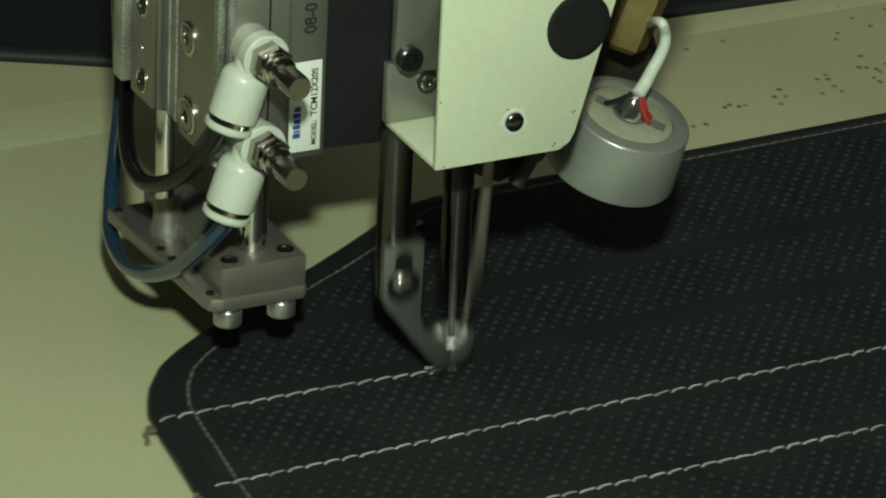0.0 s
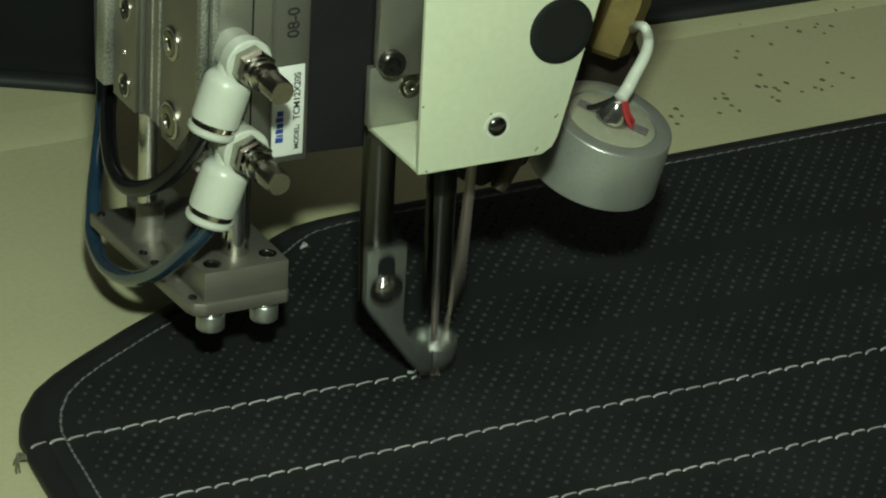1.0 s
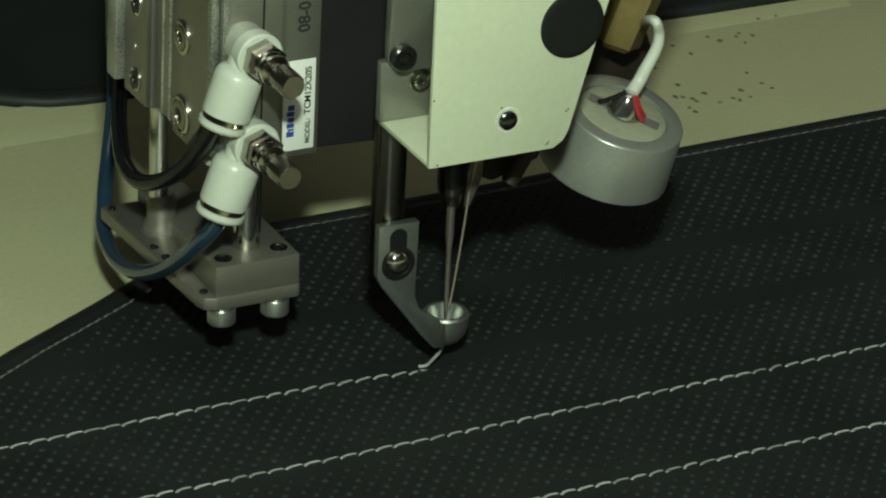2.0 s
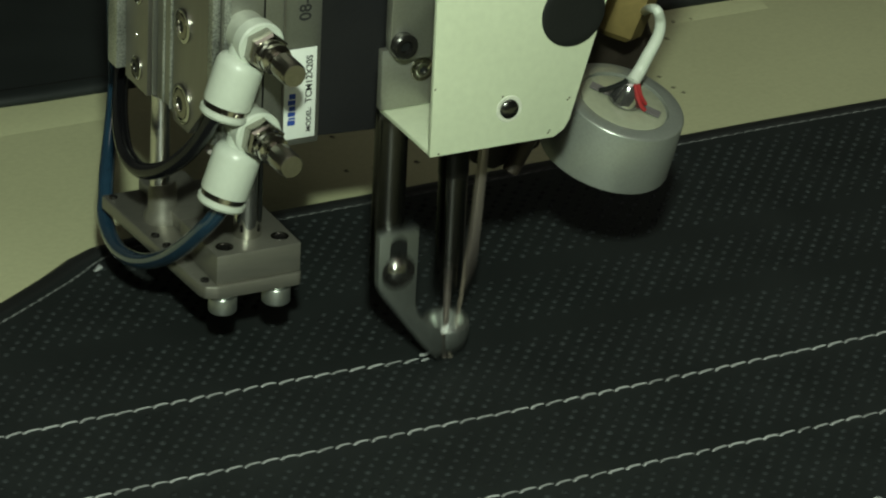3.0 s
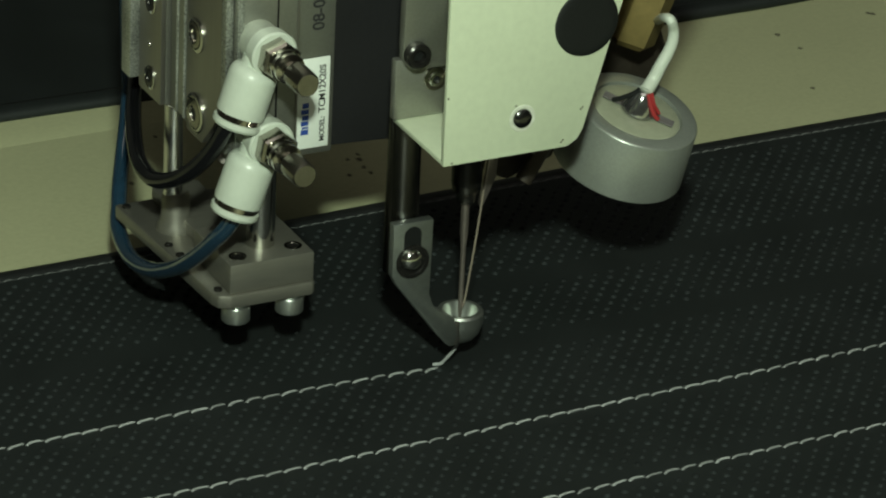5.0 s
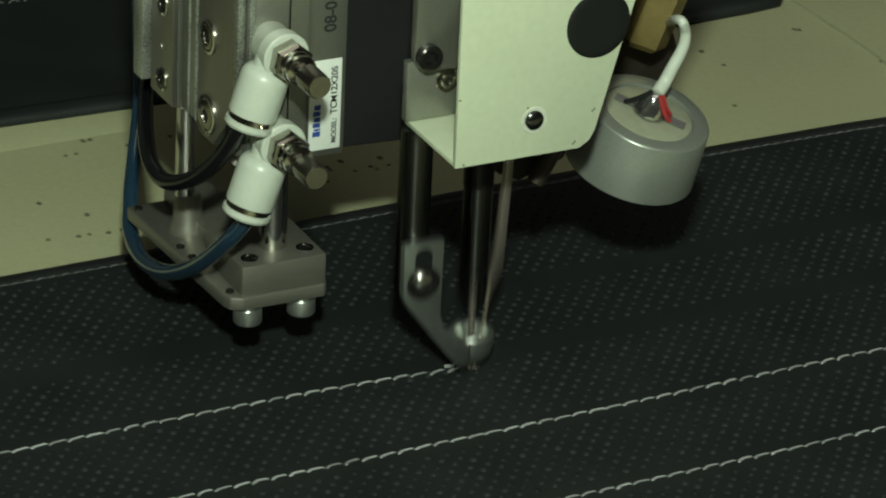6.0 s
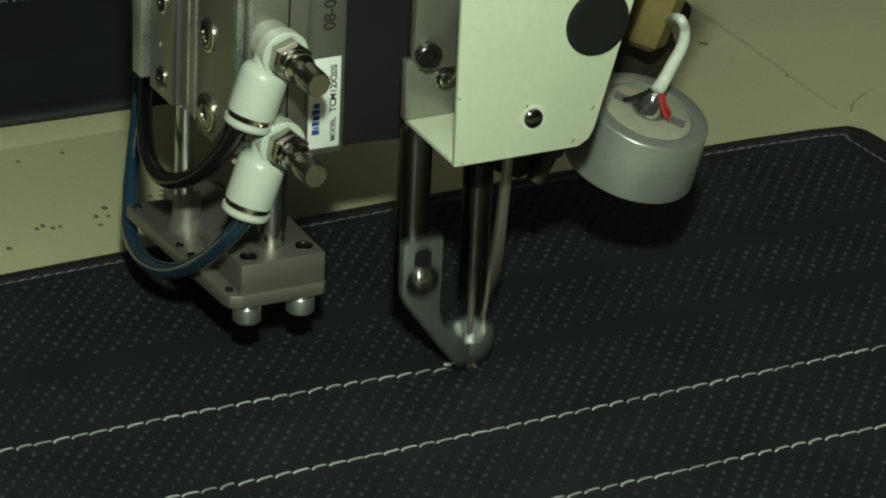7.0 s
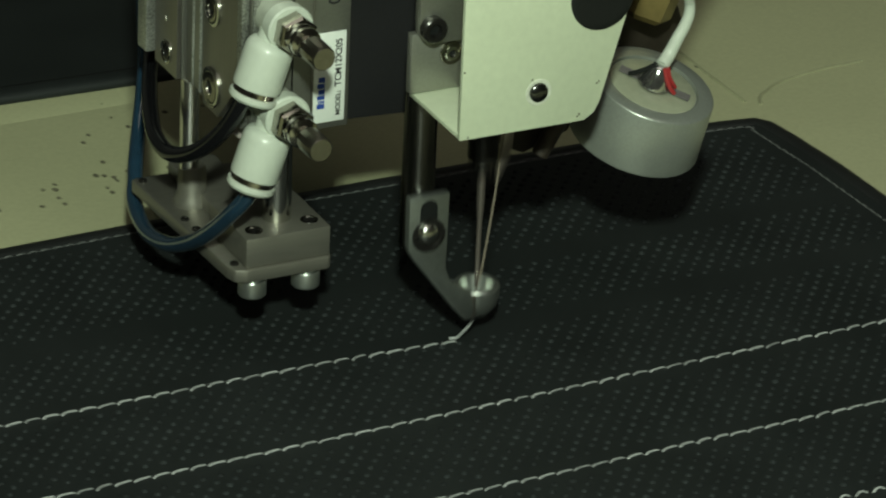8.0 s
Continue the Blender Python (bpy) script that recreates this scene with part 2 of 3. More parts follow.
# ---- machine bed and the table that carries the mats ----
def machine_bed():
    t = thing("machine_bed", (0, 0, -800), "grey steel machine bed under the sliding table", "machine base")
    part("bed", box(bmesh.new(), (-700, -360, -120), (900, 640, -26), 4), PLASTER, t)
    for x in (-640, 840):
        for y in (-300, 580):
            part("leg", box(bmesh.new(), (x - 40, y - 40, -800), (x + 40, y + 40, -120.5), 3), PLASTER, t)
    return t


machine_bed()
rng = random.Random(4)


def work_table():
    t = thing("work_table", (0, 0, -28.5), "cream painted sliding work table with dark specks", "table")
    part("tabletop", box(bmesh.new(), (-330, -320, -28.5), (720, 420, -6), 2), TABLE, t)
    # dark specks, cluster by cluster: a centre and the specks round it
    bm = bmesh.new()
    clusters = (((191, 124), ((3, 7), (1, -1), (1, -5), (-5, -4), (-1, 5), (2, 4))),
                ((208, 128), ((-2, 4), (0, 3), (3, 11), (2, 1), (2, -1), (7, 3), (-2, -4), (-2, -7))),
                ((223, 125), ((3, 4), (-2, 0), (-1, -2), (3, -1), (-7, -1), (11, 6), (12, 2), (11, 14))),
                ((225, 160), ((-11, -4), (1, -3), (-1, 4), (0, 13), (12, 6), (14, 2))),
                ((247, 163), ((-2, 0), (0, 2), (3, -1), (-2, -5), (11, 9), (17, 9), (6, 11))),
                ((173, 123), ((3, 4), (-1, 0), (2, -1), (-2, -5))),
                ((158, 121), ((-3, 1), (-1, 2), (1, 0), (3, 0))),
                ((136, 117), ((3, 9), (-4, -2), (-1, -2), (4, -3), (8, -3), (-12, -1), (-6, 20))),
                ((160, 165), ((-12, -3), (-9, -3), (-2, 4), (-4, 4), (6, -3), (19, -2), (51, -13))),
                ((338, 140), ((8, 9), (-4, -17), (7, 20), (41, 24), (42, 23), (52, -6))))
    for (x, y), around in clusters:
        for dx, dy in around:
            px, py, r = x + dx, y + dy, rng.uniform(0.5, 0.85)
            ring = [bm.verts.new((px + r * rng.uniform(0.75, 1.25) * math.cos(a), py + 1.5 * r * rng.uniform(0.75, 1.25) * math.sin(a), -6.02)) for a in [i * math.tau / 9 for i in range(9)]]
            crown = [bm.verts.new((px + (v.co.x - px) * 0.5, py + (v.co.y - py) * 0.5, -5.8 + rng.uniform(0, 0.2))) for v in ring]
            for i in range(9):
                bm.faces.new((ring[i], ring[(i + 1) % 9], crown[(i + 1) % 9], crown[i]))
            bm.faces.new(crown)
    joint = sweep(bmesh.new(), [(390.3, 108, -6.02), (390.2, 130, -6.02), (390.8, 150, -6.02), (390.0, 190, -6.02), (390.2, 260, -6.02)], 0.5, 6, 6)
    sweep(joint, [(393.4, 105, -6.02), (396, 109.5, -6.02), (400, 112.6, -6.02), (406.4, 116.0, -6.02), (421, 119.3, -6.02), (436, 120, -6.02)], 0.55, 6, 5)
    ledge = prism(bmesh.new(), [(170.0, -6.1), (172.5, -5.75), (175, -5.5), (179, -5.3), (184, -5.2), (192, -5.2), (192, -6.1)], 0, -300, 290, 0)
    part("ledge", ledge, TABLE, t, "raised painted edge along the table")
    part("joint_line", joint, CREASE, t, "faint filled joint in the table")
    tagged(part("speck_scatter", bm, SPECK, t, "scattered dark specks of oil and lint"), kind="stuff")
    t.location += Vector((-0.0029, -0.0049, 0.0025))
    return t


TABLE_THING = work_table()

# ---- floor mats ----
PITCH, SPEED, BEAT, FIRST = 4.65, 31.0, 0.15, 0.2
SKEW = 1.0  # degrees by which the table's slide is turned against the head
LINES = (4.0, -30.7, -65.6, -101.4)


def travel(t):
    """How far the table has slid at t, in millimetres: it is fed on while the needle rises and rests while it is down."""
    f = (t - FIRST) / BEAT
    return SPEED * BEAT * (f + 0.15 * (math.cos(math.tau * f) - 0.5) + 0.053 * math.sin(math.tau * f)) + SPEED * FIRST + 4.2 * math.exp(-max(t, 0) / 0.75)


def mat_outline(flip):
    pts = [(-80, -60), (-77.3, -30), (-75, -13), (-73.6, -1), (-71.8, 10), (-69.5, 15.6), (-66.3, 22), (-60, 30.4), (-52.7, 36.4), (-45, 41.5), (-28, 51.5), (-12, 60), (0, 66.5), (9, 71.8), (20, 78.6), (29, 85), (37, 89), (46, 90.6), (60, 91.2), (90, 91), (130, 91), (190, 92), (240, 92.6), (310, 92), (350, 91.3), (370, 90), (381, 88.4), (384.5, 84), (385.8, 74), (387.5, 54), (388, 33), (389, 0), (389, -130), (378, -142), (-66, -142), (-80, -130)]
    if flip:
        pts = [(x, 272.2 - y - 0.028 * (x - 60)) for x, y in pts]
    return pts


def inset(pts, d, ends=0.0):
    """The outline moved inwards by d, and by ends more where it faces along the mat."""
    n, out = len(pts), []
    area = sum(pts[i][0] * pts[(i + 1) % n][1] - pts[(i + 1) % n][0] * pts[i][1] for i in range(n))
    s = 1 if area > 0 else -1
    for i in range(n):
        a, b, c = Vector(pts[i - 1]), Vector(pts[i]), Vector(pts[(i + 1) % n])
        u, v = (b - a).normalized(), (c - b).normalized()
        nu, nv = Vector((-u.y, u.x)) * s, Vector((-v.y, v.x)) * s
        w = (nu + nv).normalized()
        out.append(tuple(b + w * (d + ends * abs(w.x) ** 1.5) / max(0.4, w.dot(nu))))
    return out


def resample(pts, step):
    out, n = [], len(pts)
    for i in range(n):
        a, b = Vector(pts[i]), Vector(pts[(i + 1) % n])
        k = max(1, round((b - a).length / step))
        out += [tuple(a.lerp(b, j / k)) for j in range(k)]
    return out


def inside(x, y, pts):
    c, n = False, len(pts)
    for i in range(n):
        (x0, y0), (x1, y1) = pts[i - 1], pts[i]
        if (y0 > y) != (y1 > y) and x < (x1 - x0) * (y - y0) / (y1 - y0) + x0:
            c = not c
    return c


def stitch_mesh(length, r, rise):
    """One lockstitch: a thread that dips into the cloth at both ends, lying a little askew."""
    bm = bmesh.new()
    sweep(bm, [(-length * 0.50, -0.42, -0.50), (-length * 0.44, -0.34, rise * 0.55), (-length * 0.22, -0.08, rise), (length * 0.14, 0.16, rise * 0.9), (length * 0.46, 0.30, rise * 0.2), (length * 0.54, 0.34, -0.40)], (r * 1.25, r * 0.70), 7, 2)
    bmesh.ops.scale(bm, verts=bm.verts, vec=(0.001,) * 3)
    me = bpy.data.meshes.new("stitch")
    for f in bm.faces:
        f.smooth = True
    bm.to_mesh(me)
    bm.free()
    me.materials.append(THREAD)
    return me


STITCHES = [stitch_mesh(PITCH * a, b, c) for a, b, c in ((0.92, 0.29, 0.26), (0.86, 0.32, 0.34), (0.97, 0.26, 0.20), (0.90, 0.30, 0.14), (0.84, 0.27, 0.30))]
SEWN = []


def floor_mat(flip, label):
    mid = (150, 272.0 if flip else 0, -3.5)
    t = thing("floor_mat", mid, label, "floor mat", "floor mats on the table")
    outline = resample(mat_outline(flip), 7)
    body = inset(outline, 5.2)
    # pad: rounded towards the edge, stitched lines sunk a little
    bm = bmesh.new()
    prism(bm, body, 2, -3.4, -0.05, 0)
    part("pad", bm, CLOTH, t, "black perforated leatherette pad")
    # binding round the edge
    bm = bmesh.new()
    profile = [(0.7, -3.46), (0.0, -2.8), (-0.2, -1.7), (0.4, -0.6), (1.6, 0.0), (3.8, 0.25), (5.6, 0.1), (6.0, -0.5), (6.0, -3.46)]
    rings = [[bm.verts.new((*p, z)) for p in inset(outline, d)] for d, z in profile]
    for lo, hi in zip(rings, rings[1:] + rings[:1]):
        for k in range(len(outline)):
            j = (k + 1) % len(outline)
            bm.faces.new((lo[k], lo[j], hi[j], hi[k]))
    part("edge_binding", bm, CLOTH if flip else PIPING, t, "smooth black edge binding", 60)
    if flip:
        # a plain mat with one sewn line
        bm = bmesh.new()
        x = -40.0
        while x < 375:
            y = 257.0 - 0.028 * (x - 60)
            sweep(bm, [(x - 1.9, y - 0.3, -0.4), (x - 0.6, y, 0.5), (x + 0.8, y + 0.1, 0.4), (x + 1.9, y + 0.2, -0.4)], 0.25, 6, 2)
            x += PITCH
        tagged(part("stitching", bm, EDGE_THREAD, t, "grey stitched line"), kind="stuff")
        return t
    # seam along the binding
    seam = resample(inset(outline, 6.8, 3.2), 3.2)
    verts, faces = [], []
    for i in range(len(seam)):
        a, b = Vector(seam[i]), Vector(seam[(i + 1) % len(seam)])
        u = (b - a).normalized()
        v = Vector((-u.y, u.x)) * 0.32
        a, b = a.lerp(b, 0.04), a.lerp(b, 0.94)
        k = len(verts)
        m = a.lerp(b, 0.4)
        verts += [(*(a + v), 0.0), (*(a - v), 0.0), (*(m + v), 0.22), (*m, 0.5), (*(m - v), 0.22), (*(b + v * 0.7), 0.0), (*(b - v * 0.7), 0.0)]
        faces += [(k, k + 1, k + 4, k + 3), (k, k + 3, k + 2), (k + 2, k + 3, k + 5), (k + 3, k + 4, k + 6), (k + 3, k + 6, k + 5)]
    stuff_part("seam", verts, faces, EDGE_THREAD, t, "thin grey seam inside the binding")
    # small raised nubs in a diamond lattice, left out beside the sewing lines
    keep, lines = inset(outline, 9.5, 4.0), LINES + (37.5,)
    verts, faces = [], []
    r0 = random.Random(9)
    for j in range(-56, 36):
        for i in range(-20, 84):
            x, y = i * 4.7 + (2.35 if j % 2 else 0), j * 2.6
            if min(abs(y - q) for q in lines) < 4.0 or not inside(x, y, keep):
                continue
            x, y, r, h = x + r0.gauss(0, 0.12), y + r0.gauss(0, 0.12), 0.82 * r0.uniform(0.85, 1.12), r0.uniform(0.42, 0.66)
            k = len(verts)
            for wide, up in ((1.0, -0.06), (0.86, 0.5), (0.5, 0.88)):
                verts += [(x + r * wide * math.cos(a), y + r * wide * math.sin(a), h * up if up > 0 else up) for a in [q * math.tau / 7 for q in range(7)]]
            verts.append((x, y, h))
            for m in (k, k + 7):
                faces += [(m + q, m + (q + 1) % 7, m + 7 + (q + 1) % 7, m + 7 + q) for q in range(7)]
            faces += [(k + 14 + q, k + 14 + (q + 1) % 7, k + 21) for q in range(7)]
    stuff_part("nub_texture", verts, faces, NUB, t, "rows of tiny dark grey nubs")
    return t


def stuff_part(name, verts, faces, mat, parent, label):
    base = BASES[parent.name]
    me = bpy.data.meshes.new(name)
    me.from_pydata([tuple((Vector(v) - base) * 0.001) for v in verts], [], faces)
    me.materials.append(mat)
    for p in me.polygons:
        p.use_smooth = True
    ob = new(name, me)
    ob.parent = parent
    return tagged(ob, label, kind="stuff")


NEAR_MAT = floor_mat(False, "black perforated floor mat being sewn with pale grey thread")
FAR_MAT = floor_mat(True, "black floor mat waiting further back on the table")


def stitch_at(x, y, parent):
    ob = new("stitch", rng.choice(STITCHES))
    ob.parent = parent
    ob.location = (Vector((x, y, 0)) - BASES[parent.name]) * 0.001
    ob.rotation_euler = (0, 0, rng.gauss(0, 0.05))
    return ob


def sew_lines():
    """The finished lines, and the line that grows behind the needle."""
    end = travel(8.0) - 3
    x = -69.5
    while x < end:
        ob = stitch_at(x, LINES[0], NEAR_MAT)
        if x > travel(0) - 100:
            SEWN.append((ob, x))
        x += PITCH
    for y, bow in ((LINES[1], 0.5), (LINES[2], 0.3)):
        x = -72.0 + rng.uniform(0, 3)
        while x < 383:
            stitch_at(x, y + bow * math.sin(x / 61 + 2.2) + rng.gauss(0, 0.06), NEAR_MAT)
            x += PITCH
    bm = bmesh.new()
    x = -72.0
    while x < 386:
        sweep(bm, [(x - 2, LINES[3] - 0.4, -0.4), (x - 0.8, LINES[3], 0.55), (x + 0.6, LINES[3] + 0.2, 0.5), (x + 2, LINES[3] + 0.25, -0.4)], 0.25, 6, 2)
        x += PITCH
    tagged(part("stitching", bm, THREAD, NEAR_MAT, "pale grey stitched line"), kind="stuff")
    # bits of lint
    bm = bmesh.new()
    for x, y, r in ((33.8, 75.5, 0.55), (34.6, 76.3, 0.35)):
        a = Vector((x, y, 0.25))
        sweep(bm, [a, a + Vector((rng.uniform(-1, 1), rng.uniform(-1, 1), 0.3)), a + Vector((rng.uniform(-1.6, 1.6), rng.uniform(-1.2, 1.2), 0.0))], (r, r * 0.6), 6, 3)
    tagged(part("lint", bm, THREAD, NEAR_MAT, "small pale bits of lint"), kind="stuff")
    # cut thread ends at the edge of the mat
    for y in LINES[:2]:
        bm = bmesh.new()
        for k in range(5):
            a = Vector((-73.5 - 0.07 * (4 - y) + rng.uniform(-0.5, 0.5), y - 1 + rng.uniform(-1.2, 1.2), -1.8))
            sweep(bm, [a, a + Vector((-2, rng.uniform(-2, 1), rng.uniform(-1, 1))), a + Vector((rng.uniform(-5, -2.5), rng.uniform(-5, 1), -1.2))], (0.35, 0.2), 5, 3)
        part("thread_end", bm, SPECK, NEAR_MAT, "frayed cut thread ends")


sew_lines()


# ---- sewing head ----
COVER = (-5.2, -10.0, 5.2)  # the cover hangs in front of the two bars


def sewing_head():
    t = thing("sewing_head", (0, 480, -26), "cream and black industrial sewing head above the mat", "sewing machine")
    # arm and column of the machine, above and behind
    part("column", box(bmesh.new(), (-60, 470, -26), (60, 600, 250), 6), BLACK, t)
    part("arm", box(bmesh.new(), (-45, 30, 150), (45, 480, 245), 6), BLACK, t)
    bm = prism(bmesh.new(), [(-27, 53), (14, 51), (34, 58), (34, 155), (-27, 155)], 1, 23, 78, 0.8)
    part("arm_nose", bm, BLACK, t, "black painted arm casting")
    # hidden box behind the nose, added to keep light off the table
    part("arm_shade_block", box(bmesh.new(), (-24, 79, 64), (31, 150, 149), 3), BLACK, t)
    # unseen block behind the cylinder, added to widen the nose's shadow
    part("cylinder_shade_block", box(bmesh.new(), (-50, 40, 58), (-25, 78, 150), 1.5), BLACK, t, "unseen black block added behind the cylinder to shade the table")
    # cream cover: front plate with slanted side, and bottom flange
    bm = prism(bmesh.new(), [(-16.9, 64.6), (15.0, 64.6), (17.6, 66.2), (18.9, 68.6), (27.3, 99.4), (36, 133), (-16.9, 133)], 1, -20, -18.6, 0.25)
    part("front_plate", bm, CREAM, t, "cream enamelled front cover plate", shift=COVER)
    part("bottom_flange", prism(bmesh.new(), [(-16.8, -18.58), (-16.6, 7.0), (14.5, 7.0), (14.5, -18.58)], 2, 64.65, 65.9, 0.2), CREAM, t, shift=COVER)
    # grey frame behind the cover
    part("frame_block", box(bmesh.new(), (-17.6, 4.6, 66.0), (22, 7.0, 81), 0.3), ALU, t, "bare grey metal frame block", shift=COVER)
    part("frame_plate", prism(bmesh.new(), [(-17.2, 85.6), (-17.0, 82.2), (-15.6, 80.0), (-13.4, 79.3), (20, 79.3), (20, 134), (-16.7, 134)], 1, 1.6, 4.5, 0.3), ALU, t, "grey steel clamp plate", shift=COVER)
    socket_screw("cap_screw", t, (-14.2, 1.55, 83.6), (0, -1, 0), 3.1, 2.4, DARKSTEEL, "black cap screw", shift=COVER)
    socket_screw("cap_screw", t, (-7.4, 4.5, 75.2), (0, -1, 0), 1.8, 1.0, CHROME, "bright cap screw", shift=COVER)
    bm = lathe(bmesh.new(), (-7.4, 4.5, 75.2), (-7.4, 0, 75.2), [(0, 2.9), (0.4, 2.9), (0.5, 2.7)], 28)
    part("washer", bm, NICKEL, t, shift=COVER)
    # black plug and sunk screw in the cover
    bm = lathe(bmesh.new(), (18.0, -20.02, 95.1), (18.0, -30, 95.1), [(0, 8.1), (0.25, 8.1), (0.5, 7.6), (0.55, 6)], 48)
    part("plug", bm, PLUG, t, "round black plastic plug", shift=COVER)
    bm = lathe(bmesh.new(), (2.8, -20.02, 73.7), (2.8, -30, 73.7), [(0, 3.3), (0.12, 3.2), (0.16, 2.75), (0.02, 2.4)], 32)
    part("screw_hole", bm, WORN, t, "bright worn rim round a screw", shift=COVER)
    bm = lathe(bmesh.new(), (2.8, -20.03, 73.7), (2.8, -30, 73.7), [(0, 2.35), (0.5, 2.25), (1.0, 1.7), (1.15, 0.6)], 28)
    part("cover_screw", bm, SCREW, t, "dark domed screw", shift=COVER)
    for x, z in ((1.0, 77.0), (13.3, 66.0), (13.7, 66.5), (17.9, 73.6), (18.4, 74.0), (-16.4, 81.5), (-14.8, 65.2)):
        bm = lathe(bmesh.new(), (x, -20.02, z), (x + 0.02, -30, z), [(0, 0.28), (0.06, 0.2)], 7)
        part("paint_chip", bm, SPECK, t, shift=COVER)
    # bushing, levers and rods below the cover
    part("bushing", lathe(bmesh.new(), (0, 0, 49), (0, 0, 70), [(0, 3.2), (0.4, 3.7), (14, 3.7), (15.6, 4.2), (21, 4.2)], 36), DARKSTEEL, t, "black needle bar bushing")
    bm = prism(bmesh.new(), [(6, 50), (12, 47), (24, 51), (27, 58), (24, 70), (6, 70)], 1, 2, 14, 0.8)
    part("lever_housing", bm, BROWN, t, "brown oiled linkage housing")
    part("lever", rod(bmesh.new(), (14.6, -1, 47.5), (27, -1, 68.5), 2.1), BROWN, t, "slanted steel lever")
    bm = prism(bmesh.new(), [(5, 48), (30, 52), (30, 66), (5, 70)], 1, 15, 22, 1.0)
    part("rear_bracket", bm, BLACK, t)
    # brass fitting that leans out behind the cover
    bm = lathe(bmesh.new(), (56.2, 26, 66.6), (62.4, 24.8, 84.6), [(0, 5.6), (1.4, 6.9), (15, 7.2), (18, 6.4), (40, 6.4)], 6, 0.3)
    part("brass_fitting", bm, BRASS, t, "aged brass hexagonal fitting")
    part("lamp_arm", prism(bmesh.new(), [(30, 54), (58, 42), (70, 45), (75, 56), (70, 70), (58, 80), (30, 86)], 1, 36, 41, 1.2), BROWN, t, "black lamp bracket")
    part("lamp_holder", rod(bmesh.new(), (49, 10, 52), (66, 37.5, 46), 3.0), BROWN, t, "brown oiled holder of the lamp")
    return t


HEAD = sewing_head()


def presser_bar():
    """Presser bar with its foot, drawn with the foot down on the mat."""
    bar = part("presser_bar", rod(bmesh.new(), (-16.9, 0, 22), (-16.9, 0, 66), 4.0), DARKROD, HEAD, "black polished presser bar")
    bm = prism(bmesh.new(), [(-22.0, 37.4), (-11.5, 37.4), (-11.7, 17.6), (-10.4, 13.8), (-8.0, 12.0), (-4.6, 9.6), (-3.6, 5.0), (-4.8, 2.2), (-6.4, 2.9), (-9.4, 6.4), (-20.8, 21.6), (-21.9, 24.0)], 1, -6.4, -3.9, 0.4)
    part("foot_bracket", bm, FOOT, bar, "steel presser foot bracket")
    part("clamp_block", box(bmesh.new(), (-19.8, -3.8, 21), (-13.4, 2.0, 36.6), 0.8), STEEL, bar)
    # no opening is cut: a flat black plate paints the slot's inner shade
    slot = [(-16.9 + 2.3 * math.sin(a), (34.0 if math.cos(a) > 0 else 28.0) + 2.3 * math.cos(a)) for a in [k * math.tau / 20 + 0.1 for k in range(20)]]
    part("slot", prism(bmesh.new(), slot, 1, -6.44, -6.0, 0), PLUG, bar, "dark plate standing for the shade inside the adjusting slot")
    bm = lathe(bmesh.new(), (-16.8, -6.45, 27.2), (-16.8, -20, 27.2), [(0, 4.3), (0.3, 4.3), (0.35, 3.4), (0.1, 3.2)], 32)
    part("washer", bm, DARKSTEEL, bar)
    bm = lathe(bmesh.new(), (-17.4, -6.5, 28.2), (-18.0, -16, 29.0), [(0, 2.7), (0.8, 2.7), (1.6, 2.3), (2.1, 1.5), (2.3, 0.5)], 28)
    part("clamp_screw", bm, CHROME, bar, "bright domed clamp screw")
    bm = lathe(bmesh.new(), (0, 0, 0.6), (0, 0, 9), [(0, 2.0), (0, 2.6), (0.6, 3.6), (2.4, 5.0), (5.0, 5.7), (7.4, 5.7), (7.9, 5.3), (7.9, 4.4), (5.0, 3.4), (1.0, 2.0)], 40)
    part("foot_cup", bm, SATIN, bar, "polished round presser foot cup")
    bm = prism(bmesh.new(), [(-5.6, -5.6), (-3.2, -5.6), (-1.6, -4.2), (-3.4, -1.2), (-5.6, -3.4)], 2, 2.0, 8.0, 0.3)
    part("foot_neck", bm, STEEL, bar)
    return bar


def needle_bar():
    """Needle bar with its needle and thread, drawn at the top of the stroke."""
    bar = part("needle_bar", rod(bmesh.new(), (0, 0, 48), (0, 0, 130), 3.55), DARKROD, HEAD, "black polished needle bar")
    bm = lathe(bmesh.new(), (0, 0, 44.4), (0, 0, 50), [(0, 1.5), (0.6, 2.2), (2.6, 2.5), (3.6, 3.3), (5.4, 3.3)], 28)
    part("needle_clamp", bm, NICKEL, bar, "small bright needle clamp")
    part("guide_blade", prism(bmesh.new(), [(3.5, 43.2), (4.3, 43.6), (7.3, 50.6), (7.8, 59), (8.7, 76), (9.2, 128), (7.2, 128), (6.7, 76), (5.3, 57)], 1, -1.2, 0.6, 0.25), BLADE, bar, "flat steel thread guide")
    bm = lathe(bmesh.new(), (0, 0, 12.5), (0, 0, 46), [(0, 0.06), (3.0, 0.5), (6.5, 0.62), (20, 0.66), (24, 1.0), (33, 1.0)], 14)
    part("needle", bm, BLADE, bar, "steel sewing needle")
    bm = sweep(bmesh.new(), [(4.0, -1.3, 47.5), (2.9, -1.2, 37), (1.6, -1.0, 26), (0.6, -0.7, 18.2), (0.1, -0.2, 16.6)], 0.27, 7, 4)
    part("top_thread", bm, GOLD_THREAD, bar, "tan top thread")
    return bar


PRESSER, NEEDLE = presser_bar(), needle_bar()
